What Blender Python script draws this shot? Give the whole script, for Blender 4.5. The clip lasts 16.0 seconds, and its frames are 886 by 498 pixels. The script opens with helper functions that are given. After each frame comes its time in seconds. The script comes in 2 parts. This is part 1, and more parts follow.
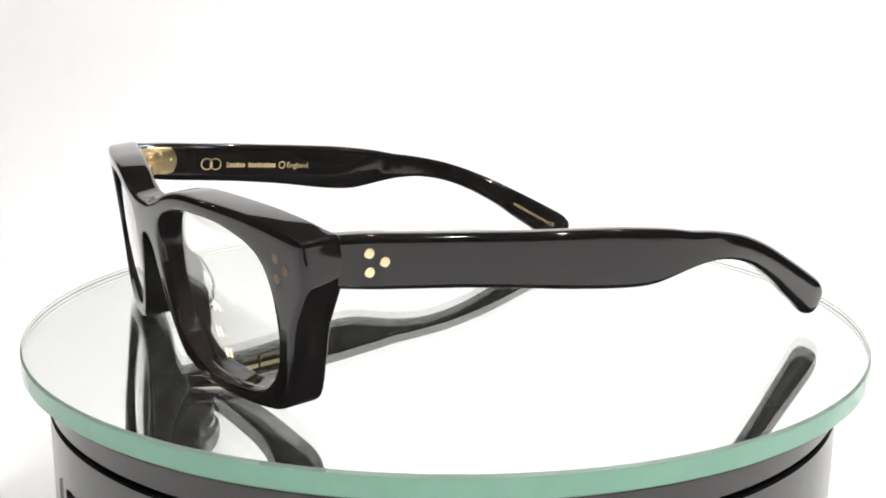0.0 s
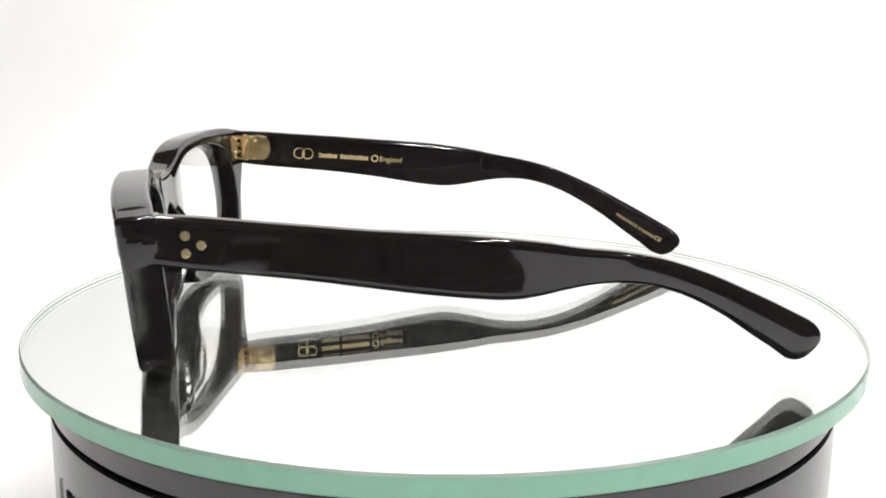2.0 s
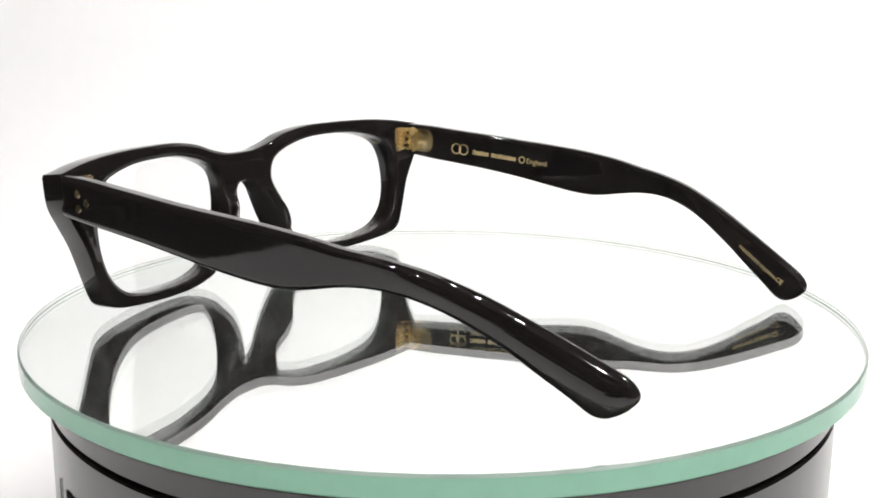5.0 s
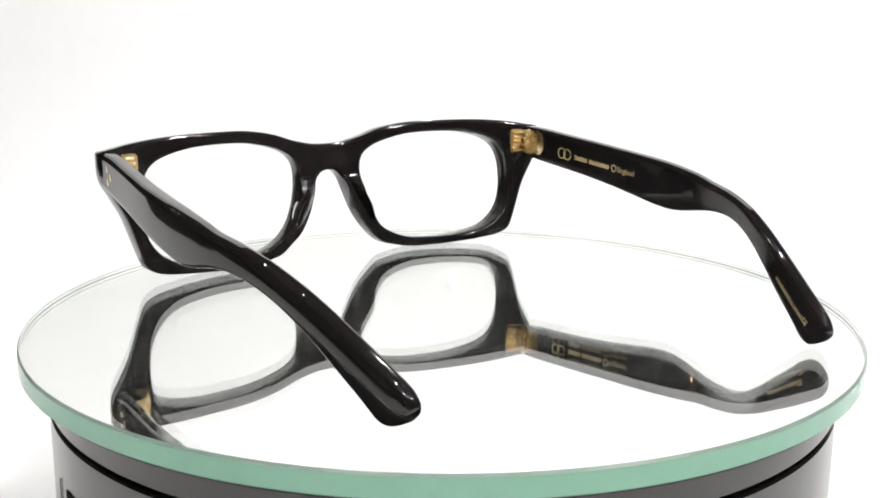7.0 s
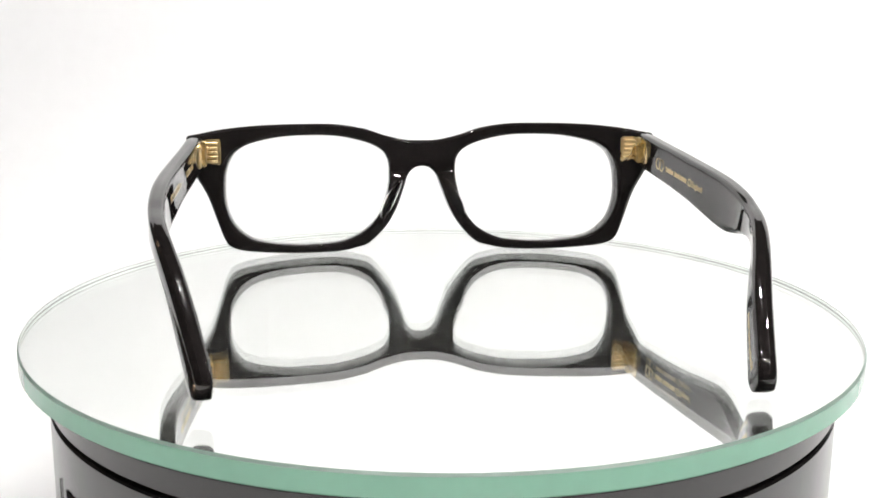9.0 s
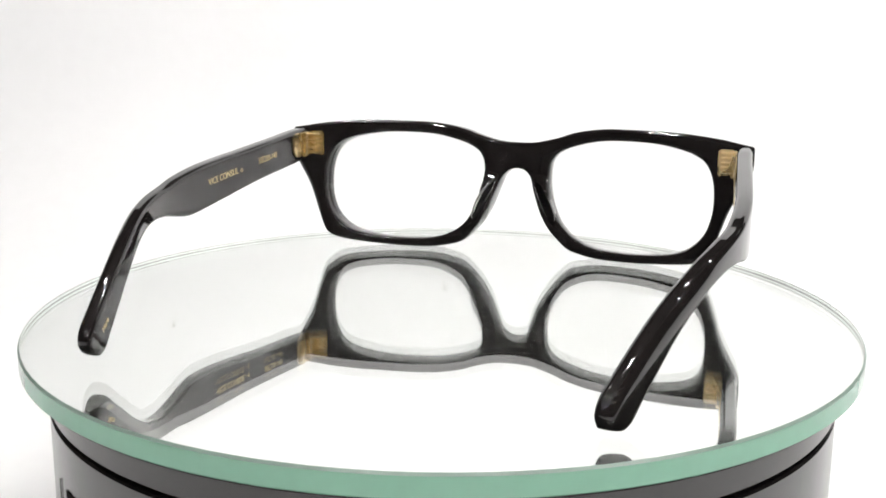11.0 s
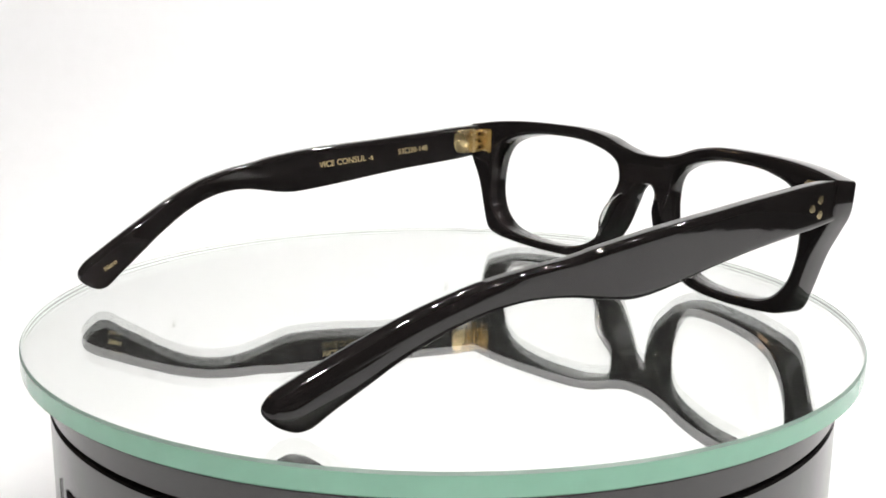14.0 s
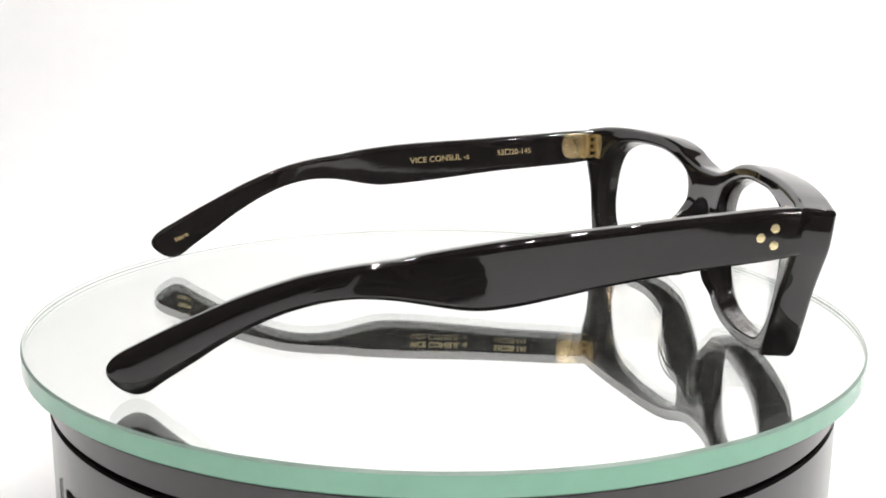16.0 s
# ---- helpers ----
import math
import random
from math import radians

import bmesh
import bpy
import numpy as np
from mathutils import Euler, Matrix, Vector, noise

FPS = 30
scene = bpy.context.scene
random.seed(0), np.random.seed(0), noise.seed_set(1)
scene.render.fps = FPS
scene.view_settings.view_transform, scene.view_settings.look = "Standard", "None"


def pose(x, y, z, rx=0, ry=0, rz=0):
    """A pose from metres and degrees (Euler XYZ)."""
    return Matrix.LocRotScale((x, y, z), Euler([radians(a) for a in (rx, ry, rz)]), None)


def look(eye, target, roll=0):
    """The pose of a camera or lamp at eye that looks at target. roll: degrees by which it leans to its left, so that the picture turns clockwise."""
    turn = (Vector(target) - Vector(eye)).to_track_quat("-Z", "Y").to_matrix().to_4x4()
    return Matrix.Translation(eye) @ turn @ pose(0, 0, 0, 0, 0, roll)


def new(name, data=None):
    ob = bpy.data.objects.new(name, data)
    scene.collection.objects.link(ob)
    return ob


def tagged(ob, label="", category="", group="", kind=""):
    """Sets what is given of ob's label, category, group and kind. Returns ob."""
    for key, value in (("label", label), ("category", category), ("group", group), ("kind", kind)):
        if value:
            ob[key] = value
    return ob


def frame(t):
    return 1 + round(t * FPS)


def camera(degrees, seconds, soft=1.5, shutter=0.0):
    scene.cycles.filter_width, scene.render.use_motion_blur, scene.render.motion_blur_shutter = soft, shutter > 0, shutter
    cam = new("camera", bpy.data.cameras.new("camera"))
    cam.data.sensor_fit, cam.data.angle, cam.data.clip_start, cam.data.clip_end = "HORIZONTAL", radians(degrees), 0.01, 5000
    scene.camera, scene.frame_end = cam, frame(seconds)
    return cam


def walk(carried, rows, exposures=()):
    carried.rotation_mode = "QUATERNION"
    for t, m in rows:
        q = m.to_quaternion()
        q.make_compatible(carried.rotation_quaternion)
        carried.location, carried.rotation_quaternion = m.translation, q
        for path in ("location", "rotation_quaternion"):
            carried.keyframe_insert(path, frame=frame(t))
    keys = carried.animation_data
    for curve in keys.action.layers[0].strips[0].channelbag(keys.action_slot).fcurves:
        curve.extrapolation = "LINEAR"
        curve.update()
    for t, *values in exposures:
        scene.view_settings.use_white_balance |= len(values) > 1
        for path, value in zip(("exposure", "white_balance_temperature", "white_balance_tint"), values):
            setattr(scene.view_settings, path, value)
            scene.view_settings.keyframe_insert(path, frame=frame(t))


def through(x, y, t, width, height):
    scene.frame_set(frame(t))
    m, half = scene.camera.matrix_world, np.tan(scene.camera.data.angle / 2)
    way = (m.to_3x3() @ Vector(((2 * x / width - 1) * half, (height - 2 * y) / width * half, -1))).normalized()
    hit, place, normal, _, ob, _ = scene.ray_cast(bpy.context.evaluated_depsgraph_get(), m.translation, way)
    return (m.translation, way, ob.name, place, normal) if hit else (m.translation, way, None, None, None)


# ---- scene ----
# ---- camera: a fixed camera looks down at a turntable whose axis is the world's z ----
SPIN = -12.437          # degrees a second
HEADING = -61.04        # the eyeglasses' heading at the start
EYE = Vector((0.0, -0.28079, 0.07861))
AIM = Vector((-0.000777, 0.975905, -0.218196))
cam = camera(43.9, 16.0, soft=1.75)
walk(cam, [(0.0, look(EYE, EYE + AIM, 0.445)), (16.0, look(EYE, EYE + AIM, 0.445))],
     [(0.0, -0.02), (2.0, 0.01), (4.0, 0.0), (8.0, 0.02), (10.0, -0.04), (12.0, -0.10), (13.5, -0.04), (16.0, 0.04)])

# ---- light: rows of small bright lamps over a white paper sweep, in a dim room ----
world = bpy.data.worlds.new("dim_room_light")
scene.world = world
world.use_nodes = True
world.node_tree.nodes["Background"].inputs["Color"].default_value = (0.9, 0.95, 1.0, 1)
world.node_tree.nodes["Background"].inputs["Strength"].default_value = 0.02
scene.view_settings.exposure = 0.0


# ---- materials ----
def material(name):
    m = bpy.data.materials.new(name)
    m.use_nodes = True
    return m, m.node_tree.nodes, m.node_tree.links, m.node_tree.nodes["Principled BSDF"]


def surface(name, colour, rough, metal=0.0, ior=1.5, grain=300.0, vary=0.15, bump=0.05, rough_vary=0.0, through=0.0):
    """A surface with a fine grain and larger soft patches in colour, gloss and relief."""
    m, nodes, links, bsdf = material(name)
    bsdf.inputs["Metallic"].default_value = metal
    bsdf.inputs["IOR"].default_value = ior
    bsdf.inputs["Transmission Weight"].default_value = through
    co = nodes.new("ShaderNodeTexCoord")
    fine, wide = nodes.new("ShaderNodeTexNoise"), nodes.new("ShaderNodeTexNoise")
    fine.inputs["Scale"].default_value, wide.inputs["Scale"].default_value = grain, grain / 14
    fine.inputs["Detail"].default_value, wide.inputs["Detail"].default_value = 4, 3
    both = nodes.new("ShaderNodeMath")
    both.operation = "ADD"
    for n in (fine, wide):
        links.new(co.outputs["Object"], n.inputs["Vector"])
    links.new(fine.outputs["Fac"], both.inputs[0])
    links.new(wide.outputs["Fac"], both.inputs[1])
    ramp = nodes.new("ShaderNodeMapRange")
    ramp.inputs["From Min"].default_value, ramp.inputs["From Max"].default_value = 0.6, 1.4
    ramp.inputs["To Min"].default_value, ramp.inputs["To Max"].default_value = 1 - vary, 1 + vary
    links.new(both.outputs[0], ramp.inputs["Value"])
    mul = nodes.new("ShaderNodeMix")
    mul.data_type, mul.blend_type = "RGBA", "MULTIPLY"
    mul.inputs["Factor"].default_value = 1
    mul.inputs["A"].default_value = (*colour, 1)
    links.new(ramp.outputs["Result"], mul.inputs["B"])
    links.new(mul.outputs["Result"], bsdf.inputs["Base Color"])
    rr = nodes.new("ShaderNodeMapRange")
    rr.inputs["To Min"].default_value = max(0.0, rough - rough_vary)
    rr.inputs["To Max"].default_value = rough + rough_vary
    links.new(wide.outputs["Fac"], rr.inputs["Value"])
    links.new(rr.outputs["Result"], bsdf.inputs["Roughness"])
    if bump:
        bm_node = nodes.new("ShaderNodeBump")
        bm_node.inputs["Strength"].default_value = bump
        bm_node.inputs["Distance"].default_value = 0.0004
        links.new(both.outputs[0], bm_node.inputs["Height"])
        links.new(bm_node.outputs["Normal"], bsdf.inputs["Normal"])
    return m


def clear(name, colour, ior, haze=0.0):
    m, nodes, links, bsdf = material(name)
    bsdf.inputs["Base Color"].default_value = (*colour, 1)
    bsdf.inputs["Transmission Weight"].default_value = 1
    bsdf.inputs["Roughness"].default_value = 0
    bsdf.inputs["IOR"].default_value = ior
    if haze:
        # a thin pale haze, a little uneven, put in to lift mirrored blacks
        co, noise, film = nodes.new("ShaderNodeTexCoord"), nodes.new("ShaderNodeTexNoise"), nodes.new("ShaderNodeBsdfDiffuse")
        spread, mix = nodes.new("ShaderNodeMapRange"), nodes.new("ShaderNodeMixShader")
        noise.inputs["Scale"].default_value, noise.inputs["Detail"].default_value = 90, 5
        spread.inputs["To Min"].default_value, spread.inputs["To Max"].default_value = haze * 0.5, haze * 1.5
        film.inputs["Color"].default_value = (0.70, 0.72, 0.69, 1)
        links.new(co.outputs["Object"], noise.inputs["Vector"])
        links.new(noise.outputs["Fac"], spread.inputs["Value"])
        links.new(spread.outputs["Result"], mix.inputs["Fac"])
        links.new(bsdf.outputs["BSDF"], mix.inputs[1])
        links.new(film.outputs["BSDF"], mix.inputs[2])
        links.new(mix.outputs["Shader"], nodes["Material Output"].inputs["Surface"])
    return m


ACETATE = surface("black_acetate", (0.0100, 0.0086, 0.0084), 0.03, grain=160, vary=0.3, bump=0.03, rough_vary=0.02)
GOLD = surface("gold_metal", (0.85, 0.66, 0.36), 0.26, metal=1, grain=900, vary=0.12, bump=0.1, rough_vary=0.1)
GOLD_INK = surface("gold_foil", (0.66, 0.52, 0.27), 0.3, metal=0.6, grain=1500, vary=0.25, bump=0.1, rough_vary=0.1)
FRONT_PIN = surface("dull_brass_pin", (0.20, 0.145, 0.10), 0.35, metal=0.8, grain=1500, vary=0.15, bump=0.05, rough_vary=0.1)
PIN = surface("gold_pin", (0.90, 0.76, 0.45), 0.14, metal=1.0, grain=1500, vary=0.1, bump=0.03, rough_vary=0.06)
PAD = clear("clear_acetate", (0.97, 0.965, 0.955), 1.49)
LENS = clear("lens_plastic", (0.99, 0.995, 0.99), 1.5)
GLASS = clear("plate_glass", (0.984, 0.992, 0.984), 1.52, haze=0.010)
EDGE = surface("green_glass_edge", (0.175, 0.39, 0.28), 0.16, ior=1.7, grain=220, vary=0.05, bump=0.02, rough_vary=0.05)
GROUND = surface("pale_ground_glass", (0.70, 0.76, 0.73), 0.4, ior=1.52, grain=300, vary=0.04, bump=0.03, through=0.1)
BEVEL = surface("ground_glass_bevel", (0.26, 0.36, 0.31), 0.3, ior=1.52, grain=300, vary=0.1, bump=0.04, rough_vary=0.08, through=0.25)
# dark colour for the lines that refraction shows along the rim
RIM_LINE = surface("painted_rim_line", (0.05, 0.065, 0.058), 0.4, grain=300, vary=0.1)
MIRROR = surface("silvering", (0.945, 0.96, 0.95), 0.0, metal=1, vary=0.01, bump=0)
PLASTIC = surface("black_satin_plastic", (0.010, 0.0092, 0.009), 0.2, ior=1.65, grain=700, vary=0.25, bump=0.06, rough_vary=0.05)
# near-black for the groove's painted shade and the plate's backing paint
SLOT = surface("groove_shade_and_backing", (0.004, 0.004, 0.004), 0.6, grain=700)
INK = surface("dark_print", (0.012, 0.012, 0.012), 0.7, ior=1.02, grain=900)
FABRIC = surface("white_tent_fabric", (0.86, 0.86, 0.87), 0.85, grain=120, vary=0.015, bump=0.05)
SMUDGE = surface("grey_smudge", (0.50, 0.51, 0.49), 0.8, grain=900, vary=0.3)
ROOM = surface("dark_room_paint", (0.05, 0.05, 0.05), 0.8, grain=8, vary=0.2)
BLACK = surface("black_metal", (0.02, 0.02, 0.02), 0.4, grain=300)
LED, nodes, links, bsdf = material("led_glow")
bsdf.inputs["Emission Color"].default_value = (1, 0.975, 0.945, 1)
bsdf.inputs["Emission Strength"].default_value = 1440

WARM, nodes, links, bsdf = material("warm_glow")
bsdf.inputs["Emission Color"].default_value = (1, 0.66, 0.40, 1)
bsdf.inputs["Emission Strength"].default_value = 22


# ---- helpers of this scene ----
def mesh(name, bm, mat, smooth=35):
    bmesh.ops.recalc_face_normals(bm, faces=bm.faces)
    data = bpy.data.meshes.new(name)
    bm.to_mesh(data)
    bm.free()
    for m in (mat if isinstance(mat, (list, tuple)) else [mat]):
        data.materials.append(m)
    if smooth:
        data.shade_smooth()
        data.set_sharp_from_angle(angle=radians(smooth))
    return data


def part(name, bm, mat, parent, label="", smooth=35):
    ob = new(name, mesh(name, bm, mat, smooth))
    ob.parent = parent
    if label:
        ob["label"] = label
    return ob


def box(bm, x0, x1, y0, y1, z0, z1):
    vs = [bm.verts.new((x, y, z)) for x in (x0, x1) for y in (y0, y1) for z in (z0, z1)]
    for f in ((0, 1, 3, 2), (4, 6, 7, 5), (0, 4, 5, 1), (2, 3, 7, 6), (0, 2, 6, 4), (1, 5, 7, 3)):
        bm.faces.new([vs[i] for i in f])
    return vs


def lathe(bm, profile, n=180, closed=True):
    """A ring or disc turned about z from (radius, height) pairs."""
    rings = []
    for r, z in profile:
        if r < 1e-7:
            rings.append([bm.verts.new((0, 0, z))] * n)
        else:
            rings.append([bm.verts.new((r * math.cos(2 * math.pi * k / n), r * math.sin(2 * math.pi * k / n), z)) for k in range(n)])
    pairs = list(zip(rings, rings[1:] + rings[:1])) if closed else list(zip(rings, rings[1:]))
    faces = []
    for a, b in pairs:
        for k in range(n):
            q = list(dict.fromkeys((a[k], a[(k + 1) % n], b[(k + 1) % n], b[k])))
            if len(q) > 2:
                faces.append(bm.faces.new(q))
    return faces


def spline(points, steps):
    """Catmull-Rom through open control points, of any dimension."""
    p = [Vector(q) for q in points]
    p = [2 * p[0] - p[1]] + p + [2 * p[-1] - p[-2]]
    out = []
    for i in range(1, len(p) - 2):
        a, b, c, d = p[i - 1:i + 3]
        for k in range(steps):
            t = k / steps
            out.append(0.5 * (2 * b + (c - a) * t + (2 * a - 5 * b + 4 * c - d) * t * t + (3 * b - a - 3 * c + d) * t ** 3))
    return out + [p[-2]]


def rod(bm, centre, axis, radius, length, n=14, dome=0.0):
    """A short round pin, its ends bevelled or domed."""
    turn = Vector(axis).normalized().to_track_quat("Z", "Y").to_matrix().to_4x4()
    m = Matrix.Translation(centre) @ turn
    h, b = length / 2, min(radius, length) * 0.2
    prof = [(0, -h), (radius - b, -h), (radius, -h + b), (radius, h - b), (radius - b, h), (0, h + dome)]
    start = len(bm.verts)
    lathe(bm, prof, n, closed=False)
    bm.verts.ensure_lookup_table()
    for v in bm.verts[start:]:
        v.co = m @ v.co


def lettering(words, height):
    """The words as a thin raised mesh, with their lower left at the origin."""
    data = bpy.data.curves.new("words", "FONT")
    data.body, data.size, data.extrude = words, height / 0.72, 0.00004
    ob = bpy.data.objects.new("words", data)
    scene.collection.objects.link(ob)
    dg = bpy.context.evaluated_depsgraph_get()
    dg.update()
    flat = bpy.data.meshes.new_from_object(ob.evaluated_get(dg))
    flat.materials.clear()
    bm = bmesh.new()
    bm.from_mesh(flat)
    bpy.data.objects.remove(ob)
    return bm


MM = 0.001
OFFSET = Vector((-1.45, -53.28, 0.0))     # from the eyeglasses' hinge line to the turntable's axis


def at(x, y, z):
    """Millimetres on the eyeglasses (x to the wearer's left, y to the back, z up from the plate) to their own metres."""
    return (Vector((x, y, z)) + OFFSET) * MM


# ---- the eyeglasses' front ----
BOW, LEAN = 0.0019, 0.11


def front_y(x, z):
    return -24.9 + BOW * x * x + LEAN * (39 - z)


def ease(a):
    a = min(1.0, max(0.0, a))
    return a * a * (3 - 2 * a)


def thick(x, z=36.0):
    """The front's depth, with the rims swelling to the back beside the nose."""
    nose = ease((27 - z) / 7) * ease((z - 3) / 6) * max(0.0, 1 - ((abs(x) - 9.5) / 7.5) ** 2)
    return 6.6 + 1.4 * min(1.0, max(0.0, (abs(x) - 8) / 30)) + 2.6 * nose


RIM_TOP = [(0, 35.7), (5, 35.9), (9, 36.7), (13, 37.8), (19, 39.8), (27.5, 41.2), (36.5, 41.5), (45.5, 41.5), (54.5, 41.2), (63.2, 40.4), (69.3, 39.4), (72.5, 38.9)]
RIM_SIDE = [(73.0, 38.3), (73.0, 33), (72.3, 29.8), (70.1, 25.8), (67.0, 19.8), (64.2, 11.5), (62.4, 6.6), (60.6, 4.3), (57.2, 2.9), (51.5, 2.0), (42, 1.2), (32, 0.9), (26, 1.1), (21.5, 1.9), (17.0, 3.4), (12.2, 8.3), (8.7, 13.9), (6.0, 20.8), (4.6, 24.6), (2.4, 26.9), (0, 27.5)]
HOLE = [(10.7, 23), (10.7, 28.0), (11.6, 31), (13.8, 33.3), (18.7, 35.5), (27, 37.4), (36, 37.9), (45, 37.6), (52.8, 36.2), (57.2, 34.5), (59.7, 32.3), (61.4, 28.7), (62.1, 24), (61.9, 17.8), (60.0, 11.9), (56.0, 7.5), (50.9, 5.2), (42.5, 3.9), (34, 3.6), (25.8, 4.3), (19.2, 7.0), (14.8, 11.3), (12.1, 17.0)]
CENTRE = Vector((36.5, 20.5))


def ray_meets(poly, direction, closed=True):
    best, index = None, 0
    for i in range(len(poly) - (0 if closed else 1)):
        a, b = poly[i], poly[(i + 1) % len(poly)]
        e, w = b - a, a - CENTRE
        den = direction.x * e.y - direction.y * e.x
        if abs(den) < 1e-9:
            continue
        s = (w.x * e.y - w.y * e.x) / den
        u = (w.x * direction.y - w.y * direction.x) / den
        if s > 0 and -1e-6 <= u <= 1 + 1e-6 and (best is None or s > best):
            best = s
    return best


def front_half(bm, sign):
    """One half of the front: a ring round the lens opening, with rounded rims, welded to its twin at the bridge."""
    outer = spline(RIM_TOP, 8) + spline(RIM_SIDE, 8)
    hole = spline(HOLE + HOLE[:1], 8)[:-1]
    n = len(outer)
    stations = []
    for i, p in enumerate(outer):
        a = outer[i - 1] if i else Vector((-outer[1].x, outer[1].y))
        b = outer[i + 1] if i < n - 1 else Vector((-outer[-2].x, outer[-2].y))
        t = (b - a).normalized()
        stations.append((p, Vector((-t.y, t.x)), True))
    for k in range(1, 7):
        stations.append((Vector((0, 28.4 + (33.6 - 28.4) * (k - 1) / 5)), Vector((-1, 0)), False))
    arcs = [radians(a) for a in (0, 22, 45, 68, 90)]
    rows = []
    for p, nrm, rim in stations:
        d = (p - CENTRE).normalized()
        h = CENTRE + d * ray_meets(hole, d)
        width = (p - h).length
        r_out = min(1.15, width * 0.3)
        r_in = min(1.0, width * 0.25)
        q = p - nrm * r_out if rim else p
        hq = h + d * r_in
        prof = []
        # from the groove of the opening over the front face to the outer rim, then back over the rear
        for c in arcs:
            prof.append((h + d * r_in * (1 - math.cos(c)), -1, r_in * (1 - math.sin(c))))
        for f in (0.2, 0.4, 0.6, 0.8):
            prof.append((hq.lerp(q, f), -1, 0.0))
        for c in arcs[::-1]:
            prof.append(((q + nrm * r_out * math.cos(c)) if rim else p, -1, r_out * (1 - math.sin(c)) if rim else 0.0))
        for c in arcs:
            prof.append(((q + nrm * r_out * math.cos(c)) if rim else p, 1, r_out * (1 - math.sin(c)) if rim else 0.0))
        for f in (0.8, 0.6, 0.4, 0.2):
            prof.append((hq.lerp(q, f), 1, 0.0))
        for c in arcs[::-1]:
            prof.append((h + d * r_in * (1 - math.cos(c)), 1, r_in * (1 - math.sin(c))))
        row = []
        for c, side, drop in prof:
            yf = front_y(c.x, c.y)
            y = yf + drop if side < 0 else yf + thick(c.x, c.y) - drop
            row.append(bm.verts.new(at(sign * c.x, y, c.y - LEAN * (yf + thick(c.x) - y))))
        rows.append((row, rim))
    m = len(rows[0][0])
    wall = set(range(9, 18))
    for i in range(len(rows)):
        (a, ra), (b, rb) = rows[i], rows[(i + 1) % len(rows)]
        for k in range(m):
            if k in wall and not (ra and rb):
                continue
            try:
                bm.faces.new((a[k], a[(k + 1) % m], b[(k + 1) % m], b[k]))
            except ValueError:
                pass


def lens_mesh(sign):
    bm = bmesh.new()
    loop = [CENTRE + (p - CENTRE) * 1.02 for p in spline(HOLE + HOLE[:1], 6)[:-1]]
    fronts, backs = [], []
    for k in range(14):
        ring = [CENTRE + (p - CENTRE) * (1 - 0.07 * k) for p in loop]
        # both faces follow one gentle dome
        dome = [front_y(p.x, p.y) + 1.2 + 0.0030 * (p - CENTRE).length_squared for p in ring]
        fronts.append([bm.verts.new(at(sign * p.x, y, p.y - 0.4)) for p, y in zip(ring, dome)])
        backs.append([bm.verts.new(at(sign * p.x, y + 1.8, p.y - 0.4)) for p, y in zip(ring, dome)])
    n = len(loop)
    for rings in (fronts, backs):
        for a, b in zip(rings, rings[1:]):
            for k in range(n):
                bm.faces.new((a[k], a[(k + 1) % n], b[(k + 1) % n], b[k]))
        bm.faces.new(rings[-1])
    for k in range(n):
        bm.faces.new((fronts[0][k], fronts[0][(k + 1) % n], backs[0][(k + 1) % n], backs[0][k]))
    return bm


def nose_pad(sign):
    """A smooth bump of acetate on the rear of the rim beside the nose, half sunk in it."""
    bm = bmesh.new()
    bmesh.ops.create_uvsphere(bm, u_segments=28, v_segments=18, radius=1.0)
    c = Vector((10.3, 17.0))
    base = front_y(c.x, c.y) + thick(c.x) + 0.8
    along = Vector((0.44, -0.90))
    across = Vector((0.90, 0.44))
    for v in bm.verts:
        u, w, h = v.co.z * 7.6, v.co.x * 1.9, v.co.y * 4.2
        w += 0.5 * max(0.0, v.co.y) - 0.35 * (v.co.z ** 2)
        q = c + along * u + across * w
        v.co = at(sign * q.x, base - 0.5 + h - LEAN * u * along.y, q.y)
    return bm


# ---- temples ----
ARM = [((-7.5, 38.5), (-7.5, 28.7)), ((0, 38.2), (0, 27.7)), ((10, 37.4), (10, 26.8)), ((21, 36.6), (21, 25.8)), ((32, 35.8), (32, 24.5)), ((43, 35.2), (43, 23.1)),
       ((54, 34.5), (55, 21.9)), ((62, 33.7), (62, 21.6)), ((69, 32.8), (67, 22.2)), ((75, 31.7), (72, 23.2)), ((82, 30.8), (77, 24.0)), ((88, 29.7), (83, 24.2)),
       ((93, 28.5), (89, 23.4)), ((97.5, 27.0), (94.6, 21.8)), ((102, 25.3), (99.2, 19.9)), ((106.5, 23.4), (103, 17.9)), ((113, 20.3), (108.5, 14.6)), ((119.3, 17.2), (114, 10.7)),
       ((126, 13.7), (120.2, 6.5)), ((129.5, 11.8), (123.3, 4.2)), ((131.4, 10.3), (125.1, 3.4)), ((132.4, 8.7), (127.0, 3.3)), ((132.4, 7.3), (129.0, 4.1)), ((131.8, 6.3), (130.6, 5.1))]


def arm_line(knots):
    """A smooth line through the knots, its bends evened out."""
    line = spline(knots, 10)
    ys = np.linspace(-12, 133, 291)
    xs = np.interp(ys, [p.x for p in line], [p.y for p in line])
    bell = np.hanning(57)
    xs = np.convolve(np.pad(xs, 28, mode="reflect", reflect_type="odd"), bell / bell.sum(), "valid")
    return ys, xs


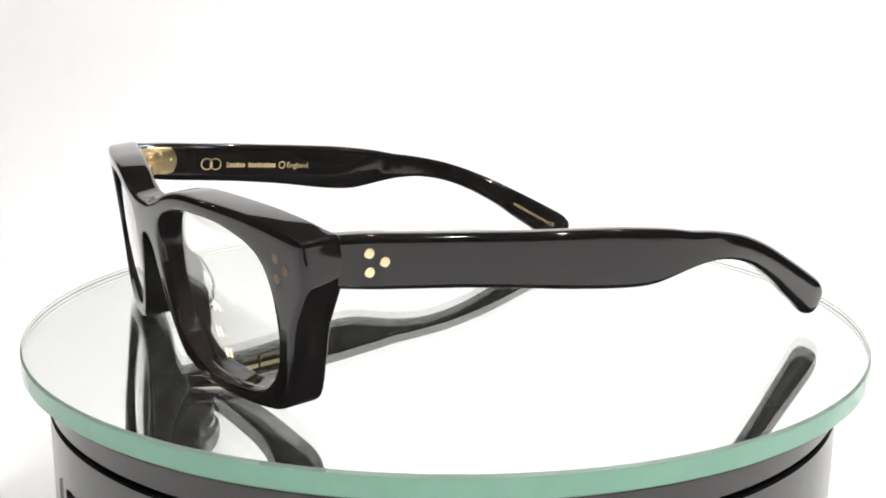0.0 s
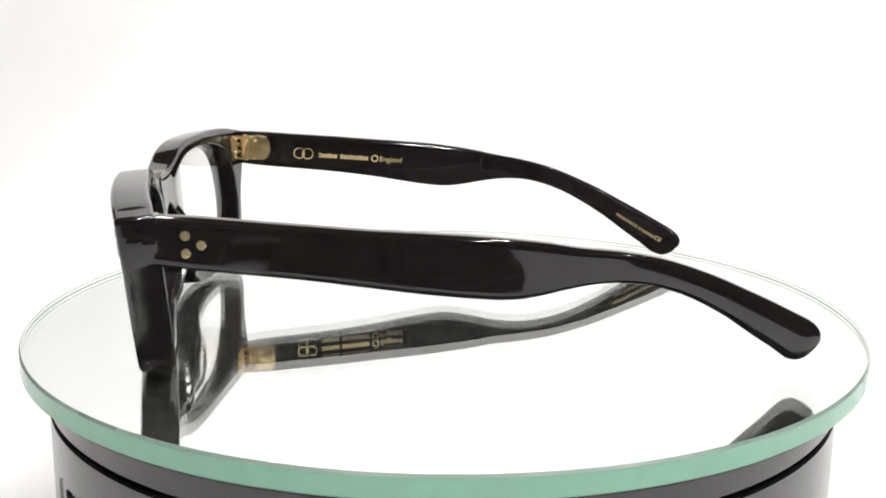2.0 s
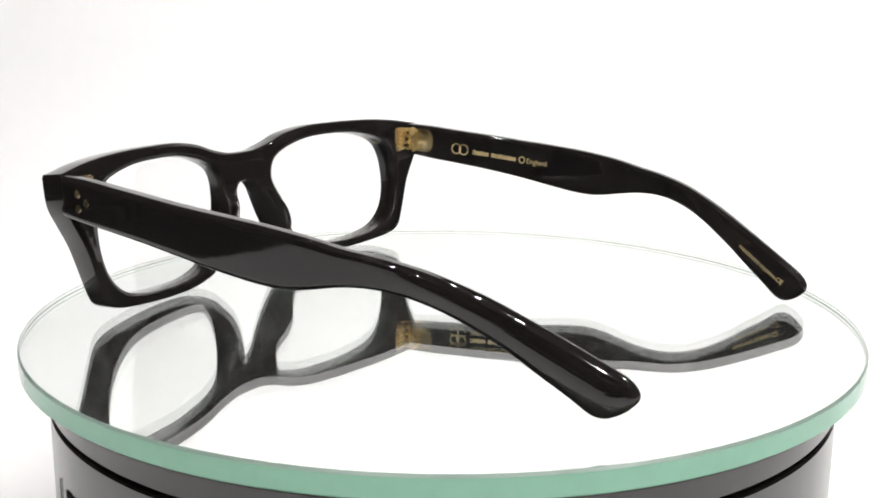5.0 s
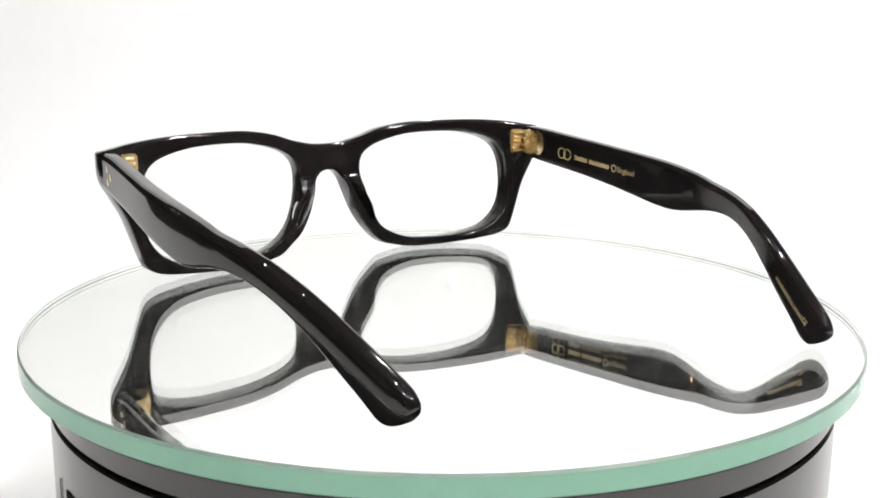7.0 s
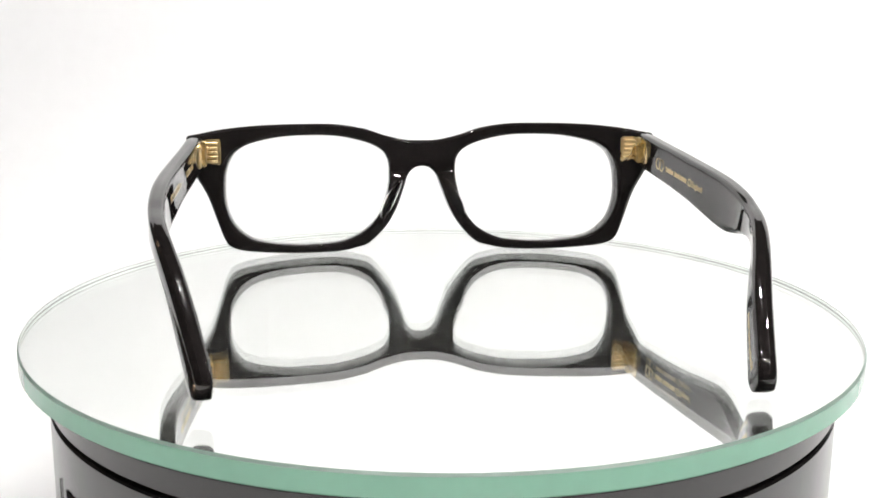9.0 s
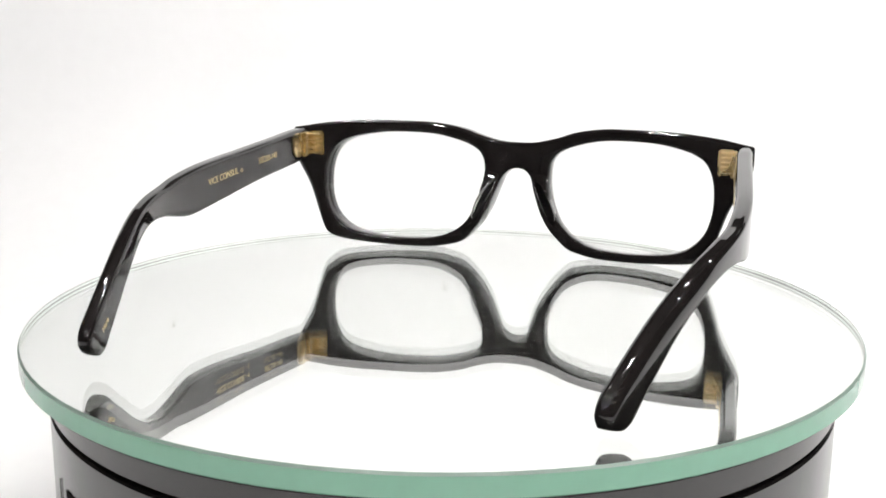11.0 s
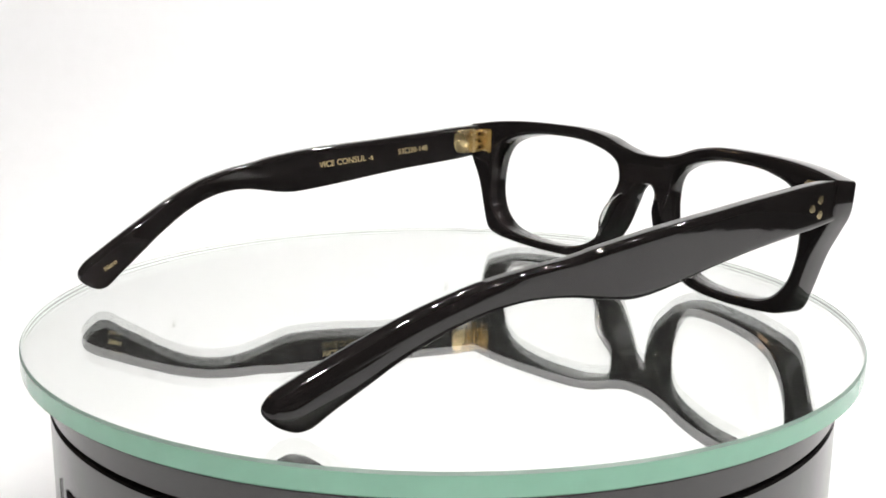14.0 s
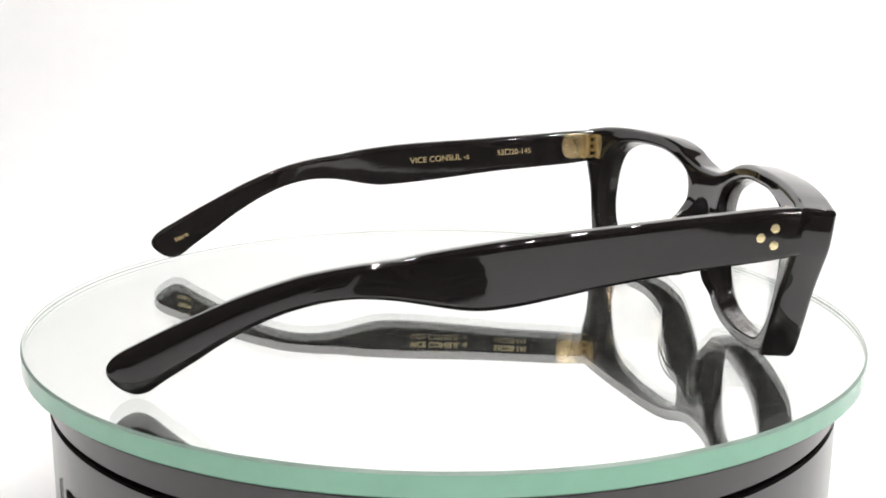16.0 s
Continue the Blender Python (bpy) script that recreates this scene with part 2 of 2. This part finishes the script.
ARM_LINES = {1: arm_line([(-12, 72.7), (0, 73.0), (12, 73.6), (35, 74.9), (50, 75.2), (62, 74.8), (75, 73.6), (88, 71.1), (100, 67.5), (115, 62.9), (133, 57.6)]),
             -1: arm_line([(-12, 72.4), (0, 72.7), (12, 73.3), (35, 74.7), (50, 75.5), (62, 75.7), (75, 74.6), (88, 71.7), (100, 67.6), (115, 62.2), (133, 56.4)])}


def arm_x(y, sign):
    """The outer face of a temple: straight, then bent inwards behind the ear."""
    return float(np.interp(y, *ARM_LINES[sign]))


def droop(y, sign):
    """The right temple hangs a little lower."""
    return -2.6 * (max(0.0, y) / 132) ** 1.8 if sign < 0 else 0.0


def arm_width(y, sign=1):
    return float(np.interp(y, [-8, 40, 60, 80, 100, 126, 132.5], [4.5, 4.4, 4.2, 3.8, 3.5, 3.3, 2.8])) + (1.0 if sign < 0 else 0.3) * min(1.0, max(0.0, (y - 70) / 40))


def tip_crown(y, f, h, sign):
    """How far the outer face of a temple's tip falls back: it is crowned and turned a little upwards. f: from the lower edge (0) to the upper (1)."""
    tilt = 0.05 if sign < 0 else 0.04
    return ease((y - 80) / 22) * h * (tilt * (f - 0.5) + 0.24 * (f - 0.5) ** 2 - (0.03 if sign < 0 else 0.06))


def tip_foot(y, f, sign):
    """How far the inner face of a tip spreads towards its lower edge."""
    return (1.6 if sign < 0 else 0.8) * ease((y - 84) / 28) * (1 - f)


def arm_fraction(y, z):
    """How far a point of a temple lies from the lower edge (0) to the upper (1)."""
    best = None
    for b, t in ARM_RIBS:
        e = t - b
        f = (Vector((y, z)) - b).dot(e) / e.length_squared
        d = (b + e * f - Vector((y, z))).length
        if best is None or d < best[0]:
            best = (d, f)
    return min(1.0, max(0.0, best[1]))


ARM_RIBS = list(zip(spline([b for a, b in ARM], 4), spline([a for a, b in ARM], 4)))


def temple_mesh(sign):
    bm = bmesh.new()
    tops = spline([a for a, b in ARM], 4)
    bots = spline([b for a, b in ARM], 4)
    rows = []
    last = len(tops) - 1
    for i, (t, b) in enumerate(zip(tops, bots)):
        if sign < 0:
            t = t + Vector((0, 0.5 * max(0.0, 1 - abs(t.x - 28) / 55)))
            b = b + Vector((-2.5, -0.5)) * ease(1 - abs(b.x - 60) / 26)
        up = (t - b)
        h = up.length
        up = up / h
        row = []
        full = arm_width(0.5 * (t.x + b.x), sign)
        w = full * math.sqrt(max(0.08, 1 - (max(0, i - last + 16) / 16.4) ** 2.5))
        tip = ease((b.x - 96) / 22)
        ru, rl = min(1.35 + 0.4 * tip, w * (0.34 + 0.1 * tip), h * 0.32), min(1.3 + 0.6 * tip, w * (0.3 + 0.16 * tip), h * 0.34)
        # a rounded rectangle, walked once round
        prof = []
        for r, cu, cv, a0 in ((ru, h - ru, w / 2 - ru, 0), (rl, rl, w / 2 - rl, 90), (rl, rl, -w / 2 + rl, 180), (ru, h - ru, -w / 2 + ru, 270)):
            for a in (0, 18, 36, 54, 72, 90):
                c = radians(a0 + a)
                prof.append((cu + r * math.cos(c), cv + r * math.sin(c)))
        # two more points close to the corners keep the flats flat
        full_prof = []
        for k in range(4):
            full_prof += prof[6 * k:6 * k + 6]
            p0, p1 = Vector(prof[6 * k + 5]), Vector(prof[(6 * k + 6) % 24])
            full_prof += [tuple(p0.lerp(p1, f)) for f in ((0.05, 0.2, 0.35, 0.5, 0.65, 0.8, 0.95) if k % 2 == 0 else (0.05, 0.95))]
        for u, v in full_prof:
            y, z = b.x + up.x * u, b.y + up.y * u
            twist = tip_crown(y, u / h, h, sign) if v > 0 else tip_foot(y, u / h, sign)
            twist *= min(1.0, abs(v) / (0.3 * w)) * w / full
            row.append(bm.verts.new(at(sign * (arm_x(y, sign) - full / 2 + v - twist), y, z + droop(y, sign))))
        rows.append(row)
    n = len(rows[0])
    for a, b in zip(rows, rows[1:]):
        for k in range(n):
            bm.faces.new((a[k], a[(k + 1) % n], b[(k + 1) % n], b[k]))
    bm.faces.new(rows[0])
    bm.faces.new(rows[-1])
    return bm


def wrap(bm, sign, y, z, along, lift=0.02):
    """Lays a flat shape (metres, x in the reading direction) on a temple's inner face with its origin at (y, z). along: degrees below level towards the back."""
    c, s = math.cos(radians(along)), math.sin(radians(along))
    for v in bm.verts:
        u, w, h = v.co.x / MM * -sign, v.co.y / MM, v.co.z / MM
        yy, zz = y + u * c + w * s, z - u * s + w * c
        foot = tip_foot(yy, arm_fraction(yy, zz - droop(yy, sign)), sign) if yy > 84 else 0.0
        v.co = at(sign * (arm_x(yy, sign) - arm_width(yy, sign) - foot - lift - h), yy, zz)
    return bm


def plate_mesh(sign):
    """A round-ended hinge plate let into the temple's inner face."""
    bm = bmesh.new()
    x = arm_x(0, 1) - arm_width(0)
    loop = [(-4.2, 29.7), (-4.2, 37.5)] + [(-0.4 + 3.2 * math.sin(radians(a)) ** 0.8, 33.6 + 3.9 * math.copysign(abs(math.cos(radians(a))) ** 0.8, math.cos(radians(a)))) for a in range(0, 181, 15)]
    a = [bm.verts.new(at(sign * (x + 0.3), y, z)) for y, z in loop]
    b = [bm.verts.new(at(sign * (x - 0.35), y, z)) for y, z in loop]
    c = [bm.verts.new(at(sign * (x - 0.5), -1.2 + (y + 1.2) * 0.93, 33.6 + (z - 33.6) * 0.93)) for y, z in loop]
    n = len(loop)
    for p, q in ((a, b), (b, c)):
        for k in range(n):
            bm.faces.new((p[k], p[(k + 1) % n], q[(k + 1) % n], q[k]))
    bm.faces.new(a)
    bm.faces.new(c)
    return bm


def build_eyeglasses():
    thing = tagged(new("eyeglasses"), "glossy black acetate eyeglasses with gold hinges, open on mirror glass", "eyeglasses")
    bm = bmesh.new()
    front_half(bm, 1)
    front_half(bm, -1)
    bmesh.ops.remove_doubles(bm, verts=bm.verts, dist=0.00002)
    front = part("front", bm, ACETATE, thing, "thick glossy black rectangular rims and a plain bridge", 50)
    for sign in (1, -1):
        lens = part("lens", lens_mesh(sign), LENS, thing, "clear lens", 60)
        lens.visible_shadow = False
        part("nose_pad", nose_pad(sign), PAD, thing, "clear nose pad", 60)
        for x, z in ((64.9, 34.6), (67.5, 32.8), (64.7, 30.7)):
            bm = bmesh.new()
            n = Vector((sign * -2 * BOW * x, 1, LEAN))
            rod(bm, at(sign * x, front_y(x, z) + 0.1, z - 0.85), -n, 0.95 * MM, 0.4 * MM, 16, 0.05 * MM)
            part("front_rivet", bm, FRONT_PIN, front, "dull brass rivet")
        arm = part("temple", temple_mesh(sign), ACETATE, thing, "black acetate temple, bent down behind the ear", 50)
        for y, z in ((-1.5, 34.8), (1.55, 32.95), (-1.45, 31.3)):
            bm = bmesh.new()
            rod(bm, at(sign * (arm_x(y, sign) - 0.08), y, z), (sign, -0.04, 0), 1.0 * MM, 0.3 * MM, 18, 0.012 * MM)
            part("rivet", bm, PIN, arm, "round gold rivet")
        plate = part("hinge_plate", plate_mesh(sign), GOLD, arm, "round-ended gold hinge plate")
        x = arm_x(0, 1) - arm_width(0) - 0.5
        for y, z in ((-1.7, 35.5), (1.2, 33.6), (-1.7, 31.7)):
            bm = bmesh.new()
            rod(bm, at(sign * x, y, z), (-sign, 0, 0), 0.62 * MM, 0.5 * MM, 12, 0.25 * MM)
            part("hinge_pin", bm, GOLD, arm, "domed gold pin")
        # knuckles on an upright pin between front and temple
        for k in range(7):
            bm = bmesh.new()
            z = 30.3 + k * 1.1
            rod(bm, at(sign * 67.8, -4.9, z), (0, 0, 1), 1.1 * MM, 1.0 * MM, 14)
            y0, y1 = (-6.2, -3.2) if k % 2 else (-8.0, -3.8)
            a, b = at(sign * 67.1, y0, z - 0.46), at(sign * 68.8, y1, z + 0.46)
            box(bm, min(a.x, b.x), max(a.x, b.x), a.y, b.y, a.z, b.z)
            part("knuckle", bm, GOLD, arm if k % 2 else front, "gold hinge knuckle")
        bm = bmesh.new()
        rod(bm, at(sign * 67.8, -4.9, 33.6), (0, 0, 1), 0.7 * MM, 8.2 * MM, 12)
        part("hinge_screw", bm, GOLD, front, "gold hinge screw")
        bm = bmesh.new()
        yb = front_y(66.0, 33.5) + thick(66.0)
        a, b = at(sign * 62.8, yb - 1.2, 29.6), at(sign * 68.6, yb + 0.35, 37.6)
        box(bm, min(a.x, b.x), max(a.x, b.x), a.y, b.y, a.z, b.z)
        bmesh.ops.bevel(bm, geom=bm.edges[:], offset=0.0005, segments=2, affect="EDGES")
        part("hinge_block", bm, GOLD, front, "gold hinge block")
        for k in range(5):
            bm = bmesh.new()
            rod(bm, at(sign * 66.1, yb + 0.35, 30.8 + 1.4 * k), (1, 0, 0), 0.5 * MM, 4.9 * MM, 12)
            part("hinge_ridge", bm, GOLD, front)
        if sign < 0:
            # a ring monogram and the maker's name as plain gold shapes
            for y in (11.9, 14.6):
                bm = bmesh.new()
                lathe(bm, [(0.00145, 0), (0.00180, 0), (0.00180, 0.00006), (0.00145, 0.00006)], 28)
                wrap(bm, sign, y, 31.7 - 0.07 * (y - 12), 4.3)
                part("gold_ring", bm, GOLD_INK, arm, "gold ring mark")
            for y, w in ((18.0, 6.0), (24.9, 9.4)):
                bm = bmesh.new()
                for k in range(int(w)):
                    box(bm, k * MM, (k + 0.86) * MM, -0.0006, 0.00062 + 0.0002 * (k % 3 == 0), 0, 0.00006)
                wrap(bm, sign, y, 30.9 - 0.075 * (y - 18), 4.3)
                part("gold_bar", bm, GOLD_INK, arm, "gold stamped bar")
            bm = bmesh.new()
            lathe(bm, [(0.0008, 0), (0.00115, 0), (0.00115, 0.00006), (0.0008, 0.00006)], 20)
            wrap(bm, sign, 35.9, 29.75, 4.3)
            part("gold_ring", bm, GOLD_INK, arm, "small gold ring mark")
            part("lettering", wrap(lettering("England", 1.7 * MM), sign, 37.4, 28.8, 4.3), GOLD_INK, arm, "gold stamped lettering", 0)
            part("lettering", wrap(lettering("HANDMADE IN JAPAN", 0.95 * MM), sign, 112.3, 13.2, 31), GOLD_INK, arm, "gold stamped lettering", 0)
            part("lettering", wrap(lettering("CE", 1.3 * MM), sign, 124.0, 6.3, 31), GOLD_INK, arm, "gold stamped lettering", 0)
        else:
            part("lettering", wrap(lettering("VICE CONSUL -s", 1.9 * MM), sign, 52.2, 28.4, 4.0), GOLD_INK, arm, "gold stamped lettering", 0)
            part("lettering", wrap(lettering("53\u25a120-145", 1.7 * MM), sign, 24.0, 30.8, 4.0), GOLD_INK, arm, "gold stamped lettering", 0)
            part("lettering", wrap(lettering("Nero", 1.35 * MM), sign, 125.2, 8.1, 27), GOLD_INK, arm, "gold stamped lettering", 0)
    return thing


# ---- the turntable ----
def build_plate():
    thing = tagged(new("glass_plate"), "round mirrored glass plate with green edge on a turntable", "mirror plate")
    shift = Vector((0.00027, -0.00052, 0))
    bm = bmesh.new()
    # the wall is straight; its dark refraction lines are put in as coloured bands
    for f in lathe(bm, [(0, 0), (0.10487, 0), (0.10487, -0.0012), (0.10487, -0.0040), (0.10487, -0.0052), (0, -0.0052)], 240, closed=False):
        z = f.calc_center_median().z
        f.material_index = 0 if z > -0.0001 else 1 if z < -0.0051 else 2 if -0.0038 < z < -0.0014 else 3
    bmesh.ops.translate(bm, vec=shift, verts=bm.verts)
    pane = part("glass", bm, [GLASS, MIRROR, GROUND, RIM_LINE], thing, "clear glass, silvered beneath", 20)
    pane.visible_shadow = False
    bm = bmesh.new()
    for f in lathe(bm, [(0.10489, 0.0), (0.10529, -0.0006), (0.10529, -0.0048), (0.10489, -0.0052)], 240):
        c = f.calc_center_median()
        inner = math.hypot(c.x, c.y) < 0.10495
        f.material_index = 2 if inner else 1 if c.z > -0.0005 else 0
    bmesh.ops.translate(bm, vec=shift, verts=bm.verts)
    part("edge_band", bm, [EDGE, BEVEL, GROUND], thing, "green ground glass edge", 20)
    bm = bmesh.new()
    lathe(bm, [(0, -0.0053), (0.1043, -0.0053), (0.1043, -0.0058), (0, -0.0058)], 180, closed=False)
    bmesh.ops.translate(bm, vec=shift, verts=bm.verts)
    part("backing", bm, SLOT, thing, "dark backing paint", 20)
    return thing


def build_base():
    thing = tagged(new("turntable_base"), "round black plastic turntable base with a thin groove, on white paper", "turntable")
    bm = bmesh.new()
    lathe(bm, [(0, -0.0059), (0.0985, -0.0059), (0.0995, -0.0069), (0.0995, -0.0142), (0.0990, -0.0147), (0, -0.0147)], 200, closed=False)
    part("turning_plate", bm, PLASTIC, thing)
    # a near-black ring inside the groove stands in for its shade
    bm = bmesh.new()
    lathe(bm, [(0, -0.0146), (0.0970, -0.0146), (0.0970, -0.0160), (0, -0.0160)], 160, closed=False)
    part("groove_shade", bm, SLOT, thing, "near-black ring as shade in the groove")
    bm = bmesh.new()
    lathe(bm, [(0, -0.0157), (0.0990, -0.0157), (0.0995, -0.0162), (0.0995, -0.0690), (0.0980, -0.0705), (0, -0.0705)], 200, closed=False)
    part("drum", bm, PLASTIC, thing)
    for a0, a1, z0, z1 in ((209.7, 210.4, -0.040, -0.0268), (213.2, 217.0, -0.042, -0.0272)):
        bm = bmesh.new()
        pts = [(0.0997, a0 + (a1 - a0) * k / 3) for k in range(4)]
        for (r, a), (r2, b) in zip(pts, pts[1:]):
            q = [(r * math.cos(radians(c)), r * math.sin(radians(c)), z) for c, z in ((a, z0), (b, z0), (b, z1), (a, z1))]
            bm.faces.new([bm.verts.new(v) for v in q])
        part("printed_bar", bm, INK, thing, "dark printed mark")
    return thing


# ---- the photo tent and the room round it ----
def sheet(name, rows, mat, label, category, smooth=40):
    bm = bmesh.new()
    grid = [[bm.verts.new(p) for p in r] for r in rows]
    for a, b in zip(grid, grid[1:]):
        for k in range(len(a) - 1):
            bm.faces.new((a[k], a[k + 1], b[k + 1], b[k]))
    bm.normal_update()
    bmesh.ops.solidify(bm, geom=bm.faces[:], thickness=0.002)
    return tagged(new(name, mesh(name, bm, mat, smooth)), label, category, kind="structure")


FLOOR = -0.0707


def build_sweep():
    left, right, back, top, mouth = -0.47, 0.61, 0.45, 0.36, -0.565
    curve = [(back - 0.12 + 0.12 * math.sin(radians(a)), FLOOR + 0.12 - 0.12 * math.cos(radians(a)) - 0.001) for a in range(0, 91, 10)]
    # the paper's front corner on one side is cut away at a slant
    rows = [(mouth, FLOOR - 0.001, 0.363), (-0.25, FLOOR - 0.001, 0.496), (0.0, FLOOR - 0.001, 0.60)] + [(y, z, right) for y, z in curve] + [(back, top, right)]
    sheet("backdrop", [[(left, y, z), (edge, y, z)] for y, z, edge in rows], FABRIC, "seamless white paper sweep under and behind the turntable", "backdrop")


def build_marks():
    """Small grey marks on the back of the sweep, seen in the mirror."""
    for x, z, size in ((0.0016, 0.1095, 0.0014), (-0.186, 0.1375, 0.0013), (-0.2067, 0.1175, 0.0007)):
        bm = bmesh.new()
        lathe(bm, [(0, 0.0), (size * 0.7, 0.0), (size, -0.0003), (0, -0.0003)], 14, closed=False)
        for v in bm.verts:
            v.co.x *= 1 + 0.25 * math.sin(3 * math.atan2(v.co.y, v.co.x))
        m = tagged(new("wall_mark", mesh("wall_mark", bm, SMUDGE)), "small grey mark on the white paper sweep", "mark", "marks on the sweep")
        m.matrix_world = pose(x, 0.4479, z, 90, 0, 0)


def build_lamps():
    """Lamp strips of small round lights, each on two thin black poles beside the sweep."""
    for y, z in ((-0.50, 0.50), (-0.29, 0.58), (-0.05, 0.64), (0.20, 0.64)):
        strip = tagged(new("lamp_strip"), "black lamp strip with three round lights on two poles", "lamp strip", "lamp strips")
        strip.location = (0.18, y, z)
        bm = bmesh.new()
        box(bm, -0.82, 0.82, -0.055, 0.055, 0.0, 0.008)
        part("rail", bm, BLACK, strip)
        for x in (-0.80, 0.70):
            bm = bmesh.new()
            low = -0.799 - z
            rod(bm, (x, 0, low / 2), (0, 0, 1), 0.007, -low, 12)
            part("pole", bm, BLACK, strip)
        bm = bmesh.new()
        rod(bm, (0, 0, 0), (0, 0, -1), 0.0080, 0.008, 20, 0.0016)
        dot = mesh("light_dot", bm, LED)
        for k in range(3):
            ob = new("light_dot", dot)
            ob.parent = strip
            ob.location = (-0.36 + 0.36 * k, 0, -0.005)


def build_wall_lamp():
    """A warm lamp with three bulbs on the room's wall, beside the sweep."""
    lamp = tagged(new("wall_lamp"), "black wall lamp with three warm round bulbs", "wall lamp")
    bm = bmesh.new()
    box(bm, -1.599, -1.585, 0.86, 1.06, 0.60, 0.90)
    bmesh.ops.bevel(bm, geom=bm.edges[:], offset=0.004, segments=2, affect="EDGES")
    part("bracket", bm, BLACK, lamp)
    for y, z in ((0.92, 0.65), (1.01, 0.77), (0.95, 0.85)):
        bm = bmesh.new()
        bmesh.ops.create_uvsphere(bm, u_segments=20, v_segments=12, radius=0.02)
        bmesh.ops.translate(bm, vec=(-1.555, y, z), verts=bm.verts)
        part("bulb", bm, WARM, lamp, "warm glowing bulb")


def build_stand():
    """The low black stand that holds the camera, which shows in the glossy temples."""
    stand = tagged(new("camera_stand"), "low black metal camera stand on white paper", "stand")
    bm = bmesh.new()
    box(bm, -0.085, 0.142, -0.545, -0.405, FLOOR + 0.0012, FLOOR + 0.013)
    bmesh.ops.bevel(bm, geom=bm.edges[:], offset=0.003, segments=2, affect="EDGES")
    part("foot_plate", bm, BLACK, stand)
    bm = bmesh.new()
    box(bm, -0.174, -0.108, -0.515, -0.450, FLOOR + 0.0012, FLOOR + 0.014)
    bmesh.ops.bevel(bm, geom=bm.edges[:], offset=0.003, segments=2, affect="EDGES")
    part("side_foot", bm, BLACK, stand)
    bm = bmesh.new()
    box(bm, -0.110, -0.083, -0.512, -0.500, FLOOR + 0.0012, FLOOR + 0.010)
    bmesh.ops.bevel(bm, geom=bm.edges[:], offset=0.002, segments=2, affect="EDGES")
    part("cross_bar", bm, BLACK, stand)
    bm = bmesh.new()
    rod(bm, (0.0, -0.43, -0.005), (0, 0, 1), 0.012, 0.11, 20)
    part("post", bm, BLACK, stand)
    bm = bmesh.new()
    box(bm, -0.06, 0.06, -0.45, -0.36, 0.045, 0.053)
    bmesh.ops.bevel(bm, geom=bm.edges[:], offset=0.002, segments=2, affect="EDGES")
    part("head_plate", bm, BLACK, stand)


def build_room():
    bm = bmesh.new()
    box(bm, -1.6, 1.6, -2.2, 1.2, -0.8, 1.8)
    tagged(new("wall_room", mesh("wall_room", bm, ROOM, 0)), "dark plain room walls round the photo table", "room", kind="structure")
    table = tagged(new("table"), "plain dark table under white paper", "table")
    bm = bmesh.new()
    box(bm, -0.68, 0.68, -0.75, 0.6, FLOOR - 0.035, FLOOR - 0.0035)
    bmesh.ops.bevel(bm, geom=bm.edges[:], offset=0.003, segments=2, affect="EDGES")
    part("tabletop", bm, BLACK, table)
    for x in (-0.55, 0.55):
        for y in (-0.7, 0.55):
            bm = bmesh.new()
            box(bm, x - 0.025, x + 0.025, y - 0.025, y + 0.025, -0.8, FLOOR - 0.035)
            part("leg", bm, BLACK, table)


build_sweep()
build_marks()
build_room()
build_lamps()
build_wall_lamp()
build_stand()
build_base()
plate = build_plate()
eyeglasses = build_eyeglasses()


def motions():
    """The plate and the eyeglasses on it turn at one steady pace about the turntable's axis."""
    times = [0.5 * k for k in range(33)]
    walk(plate, [(t, pose(0.00027, -0.0003, 0, 0, 0, SPIN * t)) for t in times])
    walk(eyeglasses, [(t, pose(0, 0, 0, 0, 0, HEADING + SPIN * t)) for t in times])


motions()
